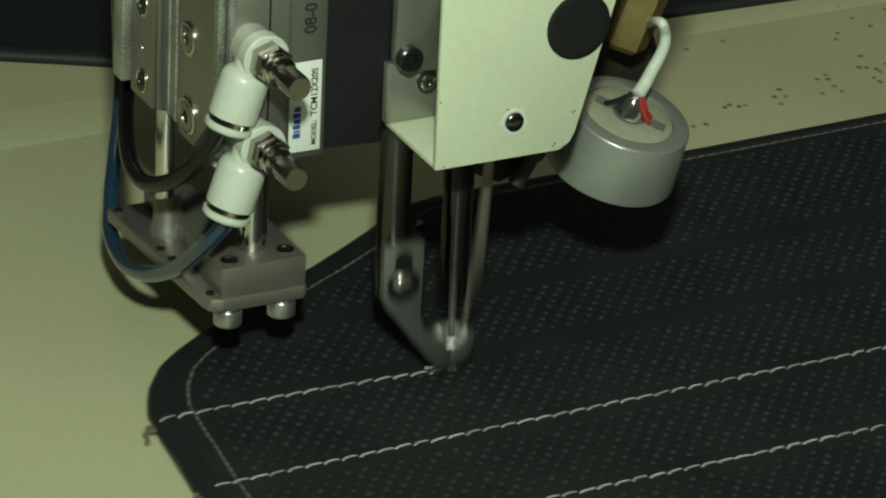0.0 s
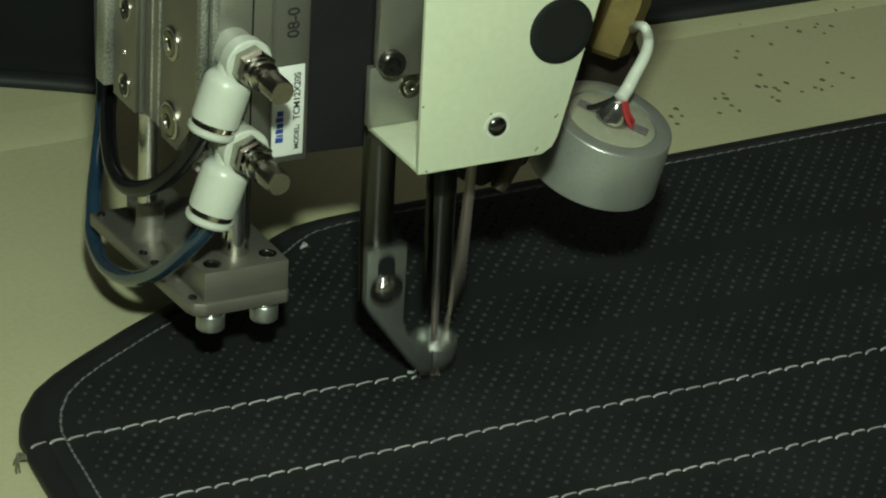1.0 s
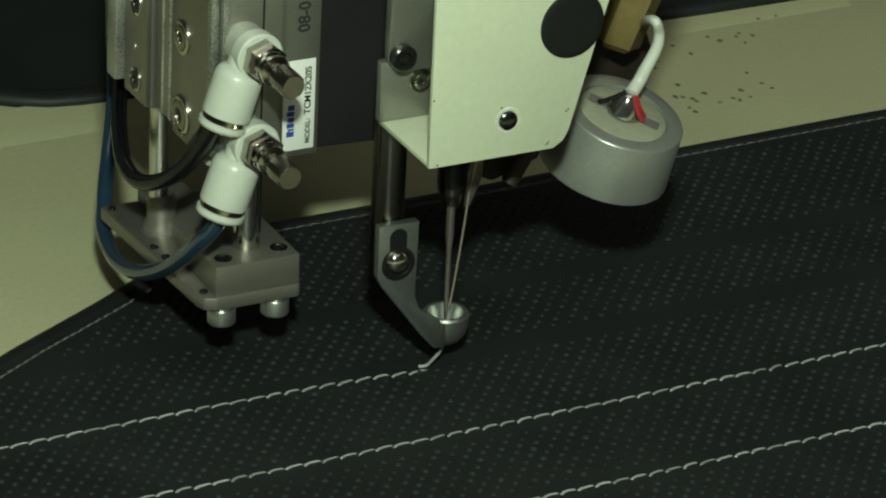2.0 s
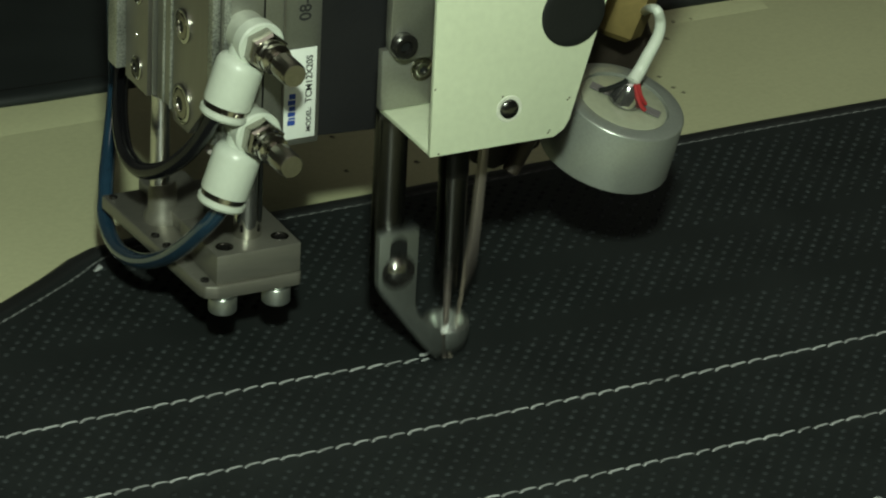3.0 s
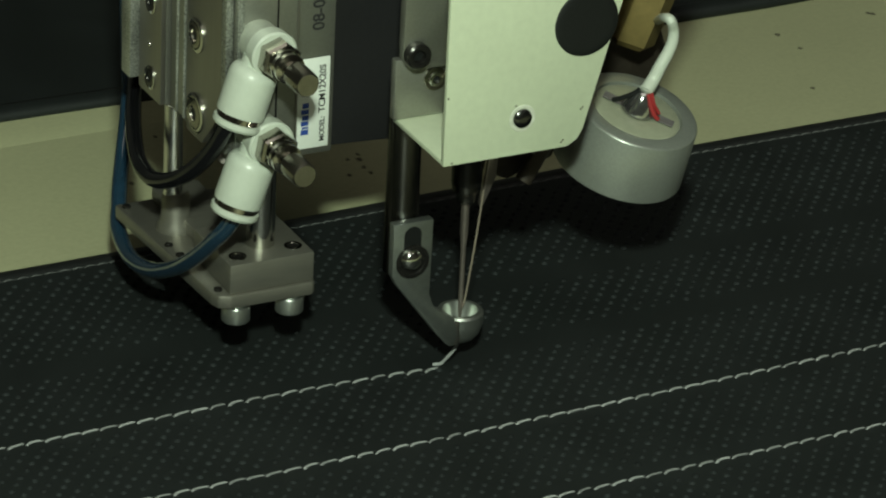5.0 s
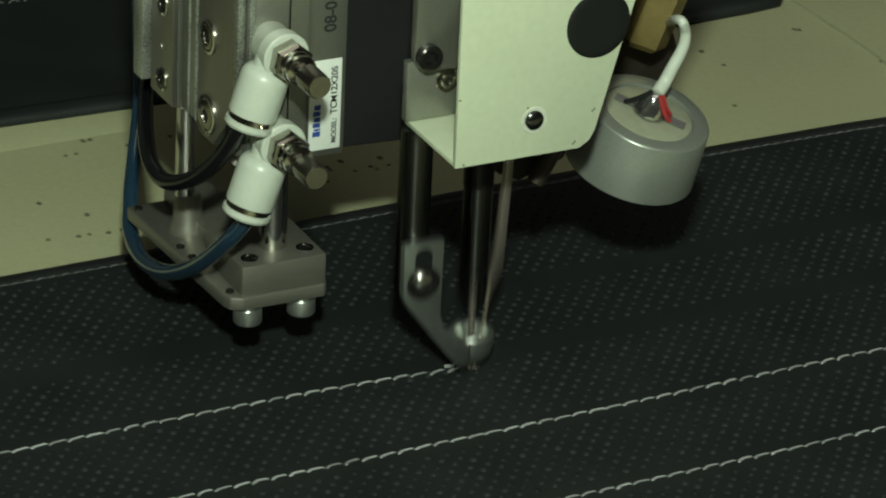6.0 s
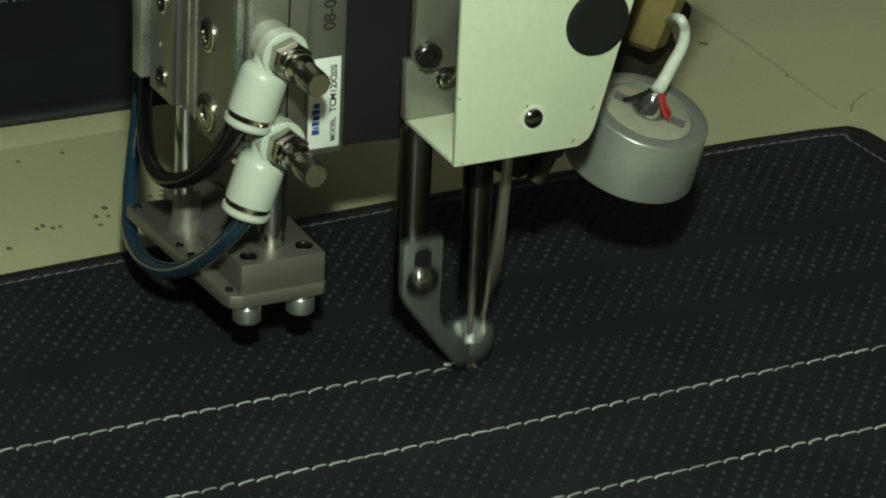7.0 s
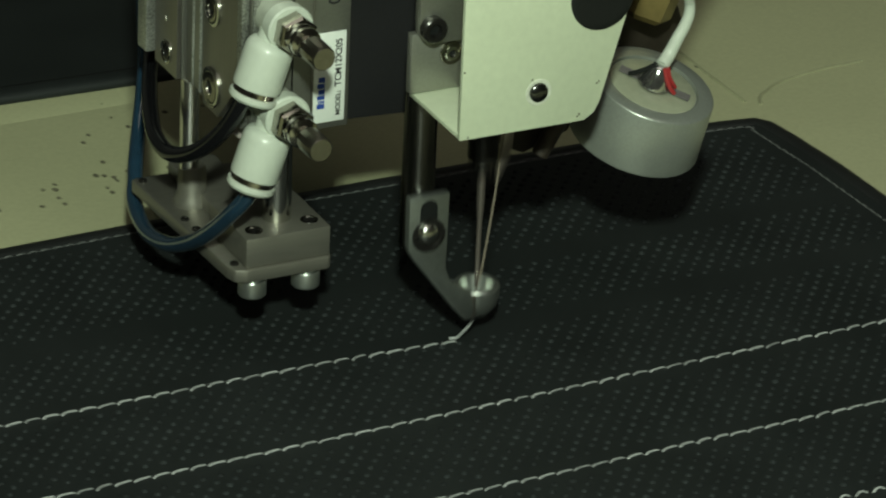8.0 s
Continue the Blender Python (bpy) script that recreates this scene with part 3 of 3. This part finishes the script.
part("thread_tail", sweep(bmesh.new(), [(0.4, -1.0, 9.5), (-1.2, -0.6, 5.5), (-2.6, 0.8, 2.4), (-3.6, 2.0, 0.5), (-5.4, 2.5, 0.35)], 0.42, 7, 4), THREAD, HEAD, "pale thread running to the last stitch")


# ---- lamp beside the cover ----
def machine_lamp():
    n = Vector((0.164, -0.281, 1.0)).normalized()
    top = Vector((45.4, -0.2, 60.8))
    low = top - n * 15.8
    t = thing("machine_lamp", tuple(low), "silver round lamp housing with a white cable", "lamp")
    bm = lathe(bmesh.new(), low, top, [(0.6, 14.6), (0, 15.0), (0.0, 16.3), (0.4, 16.6), (15.3, 15.4), (15.6, 15.2), (15.8, 14.9), (15.8, 11.4), (14.9, 11.2)], 72)
    part("housing", bm, SILVER, t, "silver painted metal housing")
    tab = top + Vector((-6.0, 9.5, 1.0))
    part("tab", prism(bmesh.new(), [(tab.x - 4, tab.z - 3.0), (tab.x + 4, tab.z - 3.6), (tab.x + 0.8, tab.z + 1.0), (tab.x - 0.4, tab.z + 1.6)], 1, tab.y, tab.y + 1.0, 0.15), POTTING, t, "small grey solder tab")
    part("potting", lathe(bmesh.new(), low + n * 14.75, top + n, [(0, 10.9), (0.5, 10.9), (0.8, 10.4), (0.9, 4)], 56), POTTING, t, "grey resin disc")
    u = Vector((1, 0, 0)) - n * n.x
    u = (u.normalized() + n.cross(u).normalized() * -0.95).normalized()
    v = n.cross(u)
    c = top + n * 0.25
    for a, b in ((-9.0, -4.2), (4.2, 9.2)):
        bm = bmesh.new()
        q = [c + u * a - v * 1.3, c + u * b - v * 1.3, c + u * b + v * 1.3, c + u * a + v * 1.3]
        lo, hi = [bm.verts.new(p) for p in q], [bm.verts.new(p + n * 0.35) for p in q]
        bm.faces.new(lo[::-1])
        bm.faces.new(hi)
        for i in range(4):
            bm.faces.new((lo[i], lo[(i + 1) % 4], hi[(i + 1) % 4], hi[i]))
        part("strip", bm, MICA, t, "brown-grey strip")
    part("dome", lathe(bmesh.new(), c, c + n, [(0, 4.3), (1.0, 4.1), (3.2, 3.0), (5.2, 2.1), (5.8, 1.2)], 32), FOGGED, t, "shiny clouded silver cone")
    tip = c + n * 6.0
    part("red_wire", sweep(bmesh.new(), [tip + u * 1.0 - v * 1.4, tip + u * 2.6 - n * 2.4 - v * 1.8, c + u * 4.2 + n * 1.6 - v * 1.8, c + u * 5.4 + n * 0.5 - v * 1.2], 0.55, 8, 5), REDWIRE, t, "red wire")
    part("red_wire", sweep(bmesh.new(), [tip + u * 1.6 - v * 0.6, tip + u * 3.2 - n * 2.6 - v * 0.6, c + u * 5.0 + n * 1.2 + v * 0.3], 0.5, 8, 5), REDWIRE, t, "red wire")
    part("black_wire", sweep(bmesh.new(), [tip - u * 1.2 - v * 1.2, tip - u * 2.8 - n * 2.0 - v * 1.4, c - u * 5.0 + n * 1.6 - v * 1.4, c - u * 6.4 + n * 0.4 - v * 1.2], 0.6, 8, 5), PLUG, t, "black wire")
    # cable sleeve: narrow above, spread at the wires
    pts = [tip - n * 0.6, (49.1, -0.2, 68.2), (50.9, -0.2, 71.6), (52.8, -0.2, 75.0), (53.8, -0.2, 77.9), (53.7, -0.2, 80.8), (52.1, -1.0, 83.8), (53.1, 4.0, 82.1), (59.0, 16.0, 75.9), (70.5, 38.0, 64.6)]
    bm = sweep(bmesh.new(), pts, (1.75, 0.95), 16, 6)
    part("cable", bm, WHITE, t, "white cable sleeve")
    return t


machine_lamp()


# ---- air cylinder beside the head ----
def elbow_fitting(t, x, z):
    """A white push-in elbow with flow screw: boss on the cylinder, hexagon and knob towards the front, hose socket below."""
    bm = lathe(bmesh.new(), (x, 20.2, z), (x, 0, z), [(0, 5.0), (8.8, 5.0), (9.8, 4.6), (9.8, 4)], 40)
    fit = part("elbow_fitting", bm, CLOUDED, t, "white nylon elbow fitting with nickel flow screw")
    bm = lathe(bmesh.new(), (x, 14, z), (x, 0, z), [(0, 5.6), (3.6, 5.7), (4.0, 5.3), (4.0, 4)], 40)
    part("boss_ring", bm, WHITE, fit)
    bm = lathe(bmesh.new(), (x, 10.2, z), (x, 0, z), [(0, 4.6), (0.5, 4.9), (4.0, 4.9), (4.6, 4.3)], 6, 0.35)
    part("hexagon", bm, NICKEL, fit, "nickel hexagon nut")
    bm = lathe(bmesh.new(), (x, 5.6, z), (x, -10, z), [(0, 3.8), (1.6, 3.8), (1.9, 3.3), (2.3, 3.3), (2.6, 3.6), (3.8, 3.6), (4.2, 2.2), (8.0, 2.2)], 32)
    part("lock_nut", bm, NICKEL, fit)
    bm = lathe(bmesh.new(), (x, -0.6, z), (x, -20, z), [(0, 2.0), (0.4, 3.05), (6.6, 3.05), (7.2, 2.6)], 26)
    for i, v in enumerate(bm.verts):
        if i % 2 and 26 <= i < 78:
            v.co += (Vector((x, v.co.y, z)) - v.co) * 0.06
    part("knob", bm, KNOB, fit, "knurled metal knob")
    a, b = Vector((x - 2.6, 14, z - 2.6)), Vector((x - 8.6, 14, z - 20.6))
    bm = lathe(bmesh.new(), a, b, [(-1.0, 3.6), (0.9, 3.7), (1.3, 4.6), (1.9, 5.2), (2.8, 5.6), (3.8, 5.72), (12.2, 5.75), (12.8, 5.6)], 44)
    part("hose_socket", bm, WHITE, fit)
    w = (b - a).normalized()
    part("release_ring", lathe(bmesh.new(), a + w * 12.8, b + w, [(0, 4.9), (0.1, 5.2), (1.5, 5.2), (1.6, 4.9)], 40), NICKEL, fit, "nickel ring")
    part("collar", lathe(bmesh.new(), a + w * 14.2, b + w * 3, [(0, 5.0), (0.2, 5.75), (1.3, 5.75), (1.9, 5.3), (2.3, 2.4), (0.8, 2.4)], 44), WHITE, fit, "white release collar")
    return fit


def air_cylinder():
    t = thing("air_cylinder", (-41, 45, 10.4), "grey aluminium guided air cylinder with white elbow fittings", "pneumatic cylinder")
    # main body with grooved front
    part("body", box(bmesh.new(), (-51.8, 20.2, 52.7), (-26.3, 50, 140), 0.6), ALU, t, "grey anodised aluminium body")
    part("corner_rib", box(bmesh.new(), (-54.0, 20.6, 56), (-51.9, 23.4, 140), 0.5), BLASTED, t, "rough blasted rib")
    part("corner_rib", box(bmesh.new(), (-51.7, 19.2, 56), (-49.9, 20.15, 140), 0.3), BLASTED, t)
    part("groove_strip", box(bmesh.new(), (-36.3, 19.7, 53.5), (-35.7, 20.15, 140), 0.15), STEEL, t)
    part("groove_strip", box(bmesh.new(), (-41.4, 19.8, 53.5), (-41.0, 20.15, 140), 0.12), DARKSTEEL, t)
    bm = prism(bmesh.new(), [(22.6, 140), (22.6, 68), (27.4, 60.8), (34.7, 53.0), (43.7, 53.1), (43.7, 140)], 0, -53.4, -51.85, 0.3)
    part("side_plate", bm, STEEL, t, "steel side plate")
    for z, r in ((79.2, 4.2), (59.4, 4.9)):
        ring = lathe(bmesh.new(), (-53.4, 38.0, z), (-60, 38.0, z), [(0, r), (0.5, r), (0.7, r - 0.4), (0.7, r - 0.9), (0.3, r - 1.1)], 32)
        part("screw_ring", ring, CHROME, t, "bright ring round a screw")
        socket_screw("side_screw", t, (-53.4, 38.0, z), (-1, 0, 0), r - 1.2, 0.9, NICKEL, "bright socket screw")
    # guide block with two bright edges, and the rod that runs down from it
    part("guide_block", box(bmesh.new(), (-52.0, 47.8, 53.4), (-46, 56.9, 140), 0.5), ALU, t, "grooved guide block")
    for y in (48.3, 52.5):
        part("guide_edge", rod(bmesh.new(), (-52.0, y, 53.6), (-52.0, y, 140), 0.42, 10, 0.1), BLASTED, t, "thin bright edge")
    part("guide_rod", rod(bmesh.new(), (-50.0, 58.5, 22), (-50.0, 58.5, 53), 2.4), BRIGHTROD, t, "polished guide rod")
    # slide plate and mounting strip further back
    part("slide_plate", box(bmesh.new(), (-54.0, 58.0, 52.9), (-51.2, 71.3, 140), 0.35), STEEL, t, "steel slide plate")
    part("slide_edge", box(bmesh.new(), (-52.9, 57.5, 53.2), (-51.3, 57.95, 140), 0.15), ALU, t, "lighter machined edge")
    for z in (58.0, 77.6):
        ring = lathe(bmesh.new(), (-54.0, 64.0, z), (-60, 64.0, z), [(0, 3.0), (0.35, 3.0), (0.5, 2.7), (0.1, 2.4)], 28)
        part("screw_ring", ring, CHROME, t)
        socket_screw("slide_screw", t, (-54.0, 64.0, z), (-1, 0, 0), 2.2, 0.5, DARKSTEEL, "dark sunk socket screw")
    part("dowel_pin", lathe(bmesh.new(), (-54.0, 64.6, 66.3), (-60, 64.6, 66.3), [(0, 0.7), (0.25, 0.6), (0.35, 0.3)], 14), CHROME, t, "tiny bright dowel pin")
    part("mount_strip", box(bmesh.new(), (-56.3, 71.4, 55.0), (-53.3, 76.8, 140), 0.4), BLASTED, t, "light blasted aluminium mounting strip")
    part("mount_strip_back", box(bmesh.new(), (-51.1, 71.4, 60), (-20, 86, 140), 0.6), ALU, t)
    # piston rod and foot
    part("piston_rod", rod(bmesh.new(), (-40.1, 29.0, 27), (-40.1, 29.0, 56), 3.5), CHROME, t, "polished piston rod")
    part("rod_base", lathe(bmesh.new(), (-49.2, 58.5, 19.6), (-49.2, 58.5, 40), [(0, 4.8), (1.5, 4.6), (3.4, 3.6), (9, 3.4), (10, 2.9)], 36), FOOTSTEEL, t, "dull oiled rod flange")
    part("foot_block", box(bmesh.new(), (-51.7, 20.0, 19.7), (-30.0, 42, 27.2), 0.35), FOOTSTEEL, t, "machined steel foot block")
    for x, y in ((-48.0, 24.3), (-33.4, 24.9)):
        bm = lathe(bmesh.new(), (x, y, 27.22), (x, y, 40), [(0, 2.2), (0.12, 2.15), (0.14, 1.5), (0.03, 1.4)], 28)
        part("screw_hole", bm, CHROME, t)
        part("screw_end", lathe(bmesh.new(), (x, y, 27.23), (x, y, 40), [(0, 1.4), (0.06, 1.3)], 20), DARKSTEEL, t)
    bm = prism(bmesh.new(), [(-55.2, 23.2), (-54.4, 20.6), (-51.6, 19.2), (-30.5, 19.2), (-29.6, 20.2), (-29.6, 76), (-57.6, 76), (-58.0, 75.4)], 2, 16.2, 19.6, 0.5)
    part("foot_plate", bm, FOOTSTEEL, t, "long steel foot plate")
    part("foot_bar", box(bmesh.new(), (-48.4, 42.5, 19.65), (-36, 75.5, 23), 0.5), FOOTSTEEL, t)
    for x, y in ((-55.8, 73.5), (-54.6, 50.0), (-54.2, 44.0), (-53.2, 23.6)):
        bm = lathe(bmesh.new(), (x, y, 19.62), (x, y, 30), [(0, 1.1), (0.5, 1.0), (0.7, 0.6)], 14)
        part("stud", bm, DARKSTEEL, t)
    for x in (-48.9, -35.0):
        b = lathe(bmesh.new(), (x, 22.6, 16.18), (x, 22.6, 0), [(0, 2.6), (0.6, 2.6), (0.6, 3.2), (1.0, 3.45), (4.4, 3.45), (4.9, 3.0), (4.9, 1.8), (3.6, 1.7)], 36)
        part("foot_bolt", b, SATIN, t, "bright cap screw head below the foot plate")
    bm = sweep(bmesh.new(), [(-51.3, 27.0, 51.4), (-50.6, 27.3, 53.0), (-49.8, 26.8, 54.8), (-49.3, 27.2, 56.8)], (1.9, 1.3), 9, 5)
    crumple = random.Random(3)
    for v in bm.verts:
        v.co += Vector((crumple.gauss(0, 0.28), crumple.gauss(0, 0.28), crumple.gauss(0, 0.28)))
    part("sealing_tape", bm, TAPE, t, "scrap of crumpled shiny sealing tape", 20)
    elbow_fitting(t, -46.3, 84.1)
    elbow_fitting(t, -46.4, 61.7)
    # label with writing that reads upwards
    lab = part("label", box(bmesh.new(), (-35.9, 19.5, 54.8), (-27.8, 19.66, 77.6), 0.05), LABEL, t, "white printed label")
    up = Matrix(((0, -1, 0, 0), (0, 0, -1, 0), (1, 0, 0, 0), (0, 0, 0, 1)))
    lettering("model_text", "MODEL:", 1.75, Matrix.Translation((-28.9, 19.45, 56.2)) @ up, INK, lab)
    lettering("type_text", "TCM12X20S", 2.3, Matrix.Translation((-28.9, 19.45, 63.6)) @ up, INK, lab)
    for i, (a, b) in enumerate(((58.4, 59.7), (59.9, 60.4), (60.7, 61.8), (62.1, 63.3), (63.6, 64.8), (65.1, 66.4))):
        part("maker_mark", box(bmesh.new(), (-34.9 + 0.3 * (i % 2), 19.42, a), (-33.0, 19.49, b), 0), BLUE_INK, lab, "blue printed mark")
    lettering("date_code", "08-0", 4.2, Matrix.Translation((-29.4, 20.13, 84.2)) @ up, INK, t)
    t.location += Vector((-0.0055, -0.0120, 0.0064))
    return t


air_cylinder()


def hose(label, mat, points, r):
    t = thing("air_hose", points[-1], label, "hose", "air hoses of the cylinder")
    part("hose", sweep(bmesh.new(), points, r, 16, 8), mat, t)
    a, b = Vector(points[0]), Vector(points[1])
    part("hose_end", lathe(bmesh.new(), a, a + (a - b), [(-0.4, r * 0.6), (0, r + 0.15), (2.2, r + 0.1), (2.4, r)], 20), mat, t)
    return t


hose("glossy blue plastic air hose looped below the cylinder", BLUE,
     [(-58.6, 2.0, 51.0), (-59.8, 3.0, 47.6), (-61.8, 6.0, 42.7), (-63.2, 14.0, 34.7), (-63.9, 24.0, 27.3), (-64.6, 36.0, 21.0), (-64.4, 48.0, 17.6), (-63.2, 58.0, 17.0), (-61.4, 66.5, 18.6), (-59.0, 72.0, 21.0), (-56.7, 77.0, 24.6), (-54.0, 82.0, 28.2), (-51.7, 86.0, 32.3), (-49.3, 90.0, 38.0), (-47.3, 94.0, 43.7), (-46.0, 98.0, 52.0), (-46.0, 100.0, 75.0)], 2.0)
hose("glossy black plastic air hose looped below the cylinder", BLACKTUBE,
     [(-61.0, 2.0, 76.0), (-61.9, 2.0, 72.8), (-63.5, 6.0, 65.4), (-65.7, 12.0, 58.2), (-67.2, 20.0, 52.5), (-67.9, 30.0, 48.5), (-67.1, 40.0, 48.2), (-63.4, 52.0, 48.7), (-57.9, 66.0, 49.4), (-51.6, 80.0, 50.2), (-46.8, 90.0, 55.0), (-46, 92, 75)], 2.0)


# ---- what moves ----
def motions():
    ticks = [k / FPS for k in range(int(8.0 * FPS) + 1)]
    for ob in (TABLE_THING, NEAR_MAT, FAR_MAT):
        p = ob.location.copy()
        walk(ob, [(s, pose(0, 0, 0, 0, 0, SKEW) @ pose(p.x - travel(s) * 0.001, p.y, p.z)) for s in ticks])
    lift = [(s, 0.5 + 0.5 * math.cos(math.tau * (s - FIRST) / BEAT)) for s in ticks]
    walk(NEEDLE, [(s, pose(0, 0, -0.031 * (1 - a))) for s, a in lift])
    walk(PRESSER, [(s, pose(0, 0, 0.0072 * a)) for s, a in lift])
    # each new stitch is drawn up out of the mat as it leaves the needle, and settles into line behind it
    for ob, x in SEWN:
        rest = ob.matrix_basis.copy()

        def settled(gap):
            return Matrix.Translation((0, -0.0040 * math.exp(-max(gap, 0) / 24), 0)) @ rest
        low = Matrix.Translation((0, 0, -0.0025)) @ settled(3)
        made = next((s for s in ticks if travel(s) > x + 3.0), None)
        if made is None:
            walk(ob, [(0.0, low), (8.0, low)])
            continue
        rows = [(0.0, settled(travel(0) - x))] if made < 0.05 else [(0.0, low), (made - 0.04, low), (made, settled(3))]
        for gap in (8, 16, 26, 40, 60, 90):
            when = next((s for s in ticks if travel(s) > x + gap), None)
            if when is not None and when > rows[-1][0] + 0.03:
                rows.append((when, settled(gap)))
        if rows[-1][0] < 7.97:
            rows.append((8.0, settled(travel(8.0) - x)))
        walk(ob, rows)


motions()
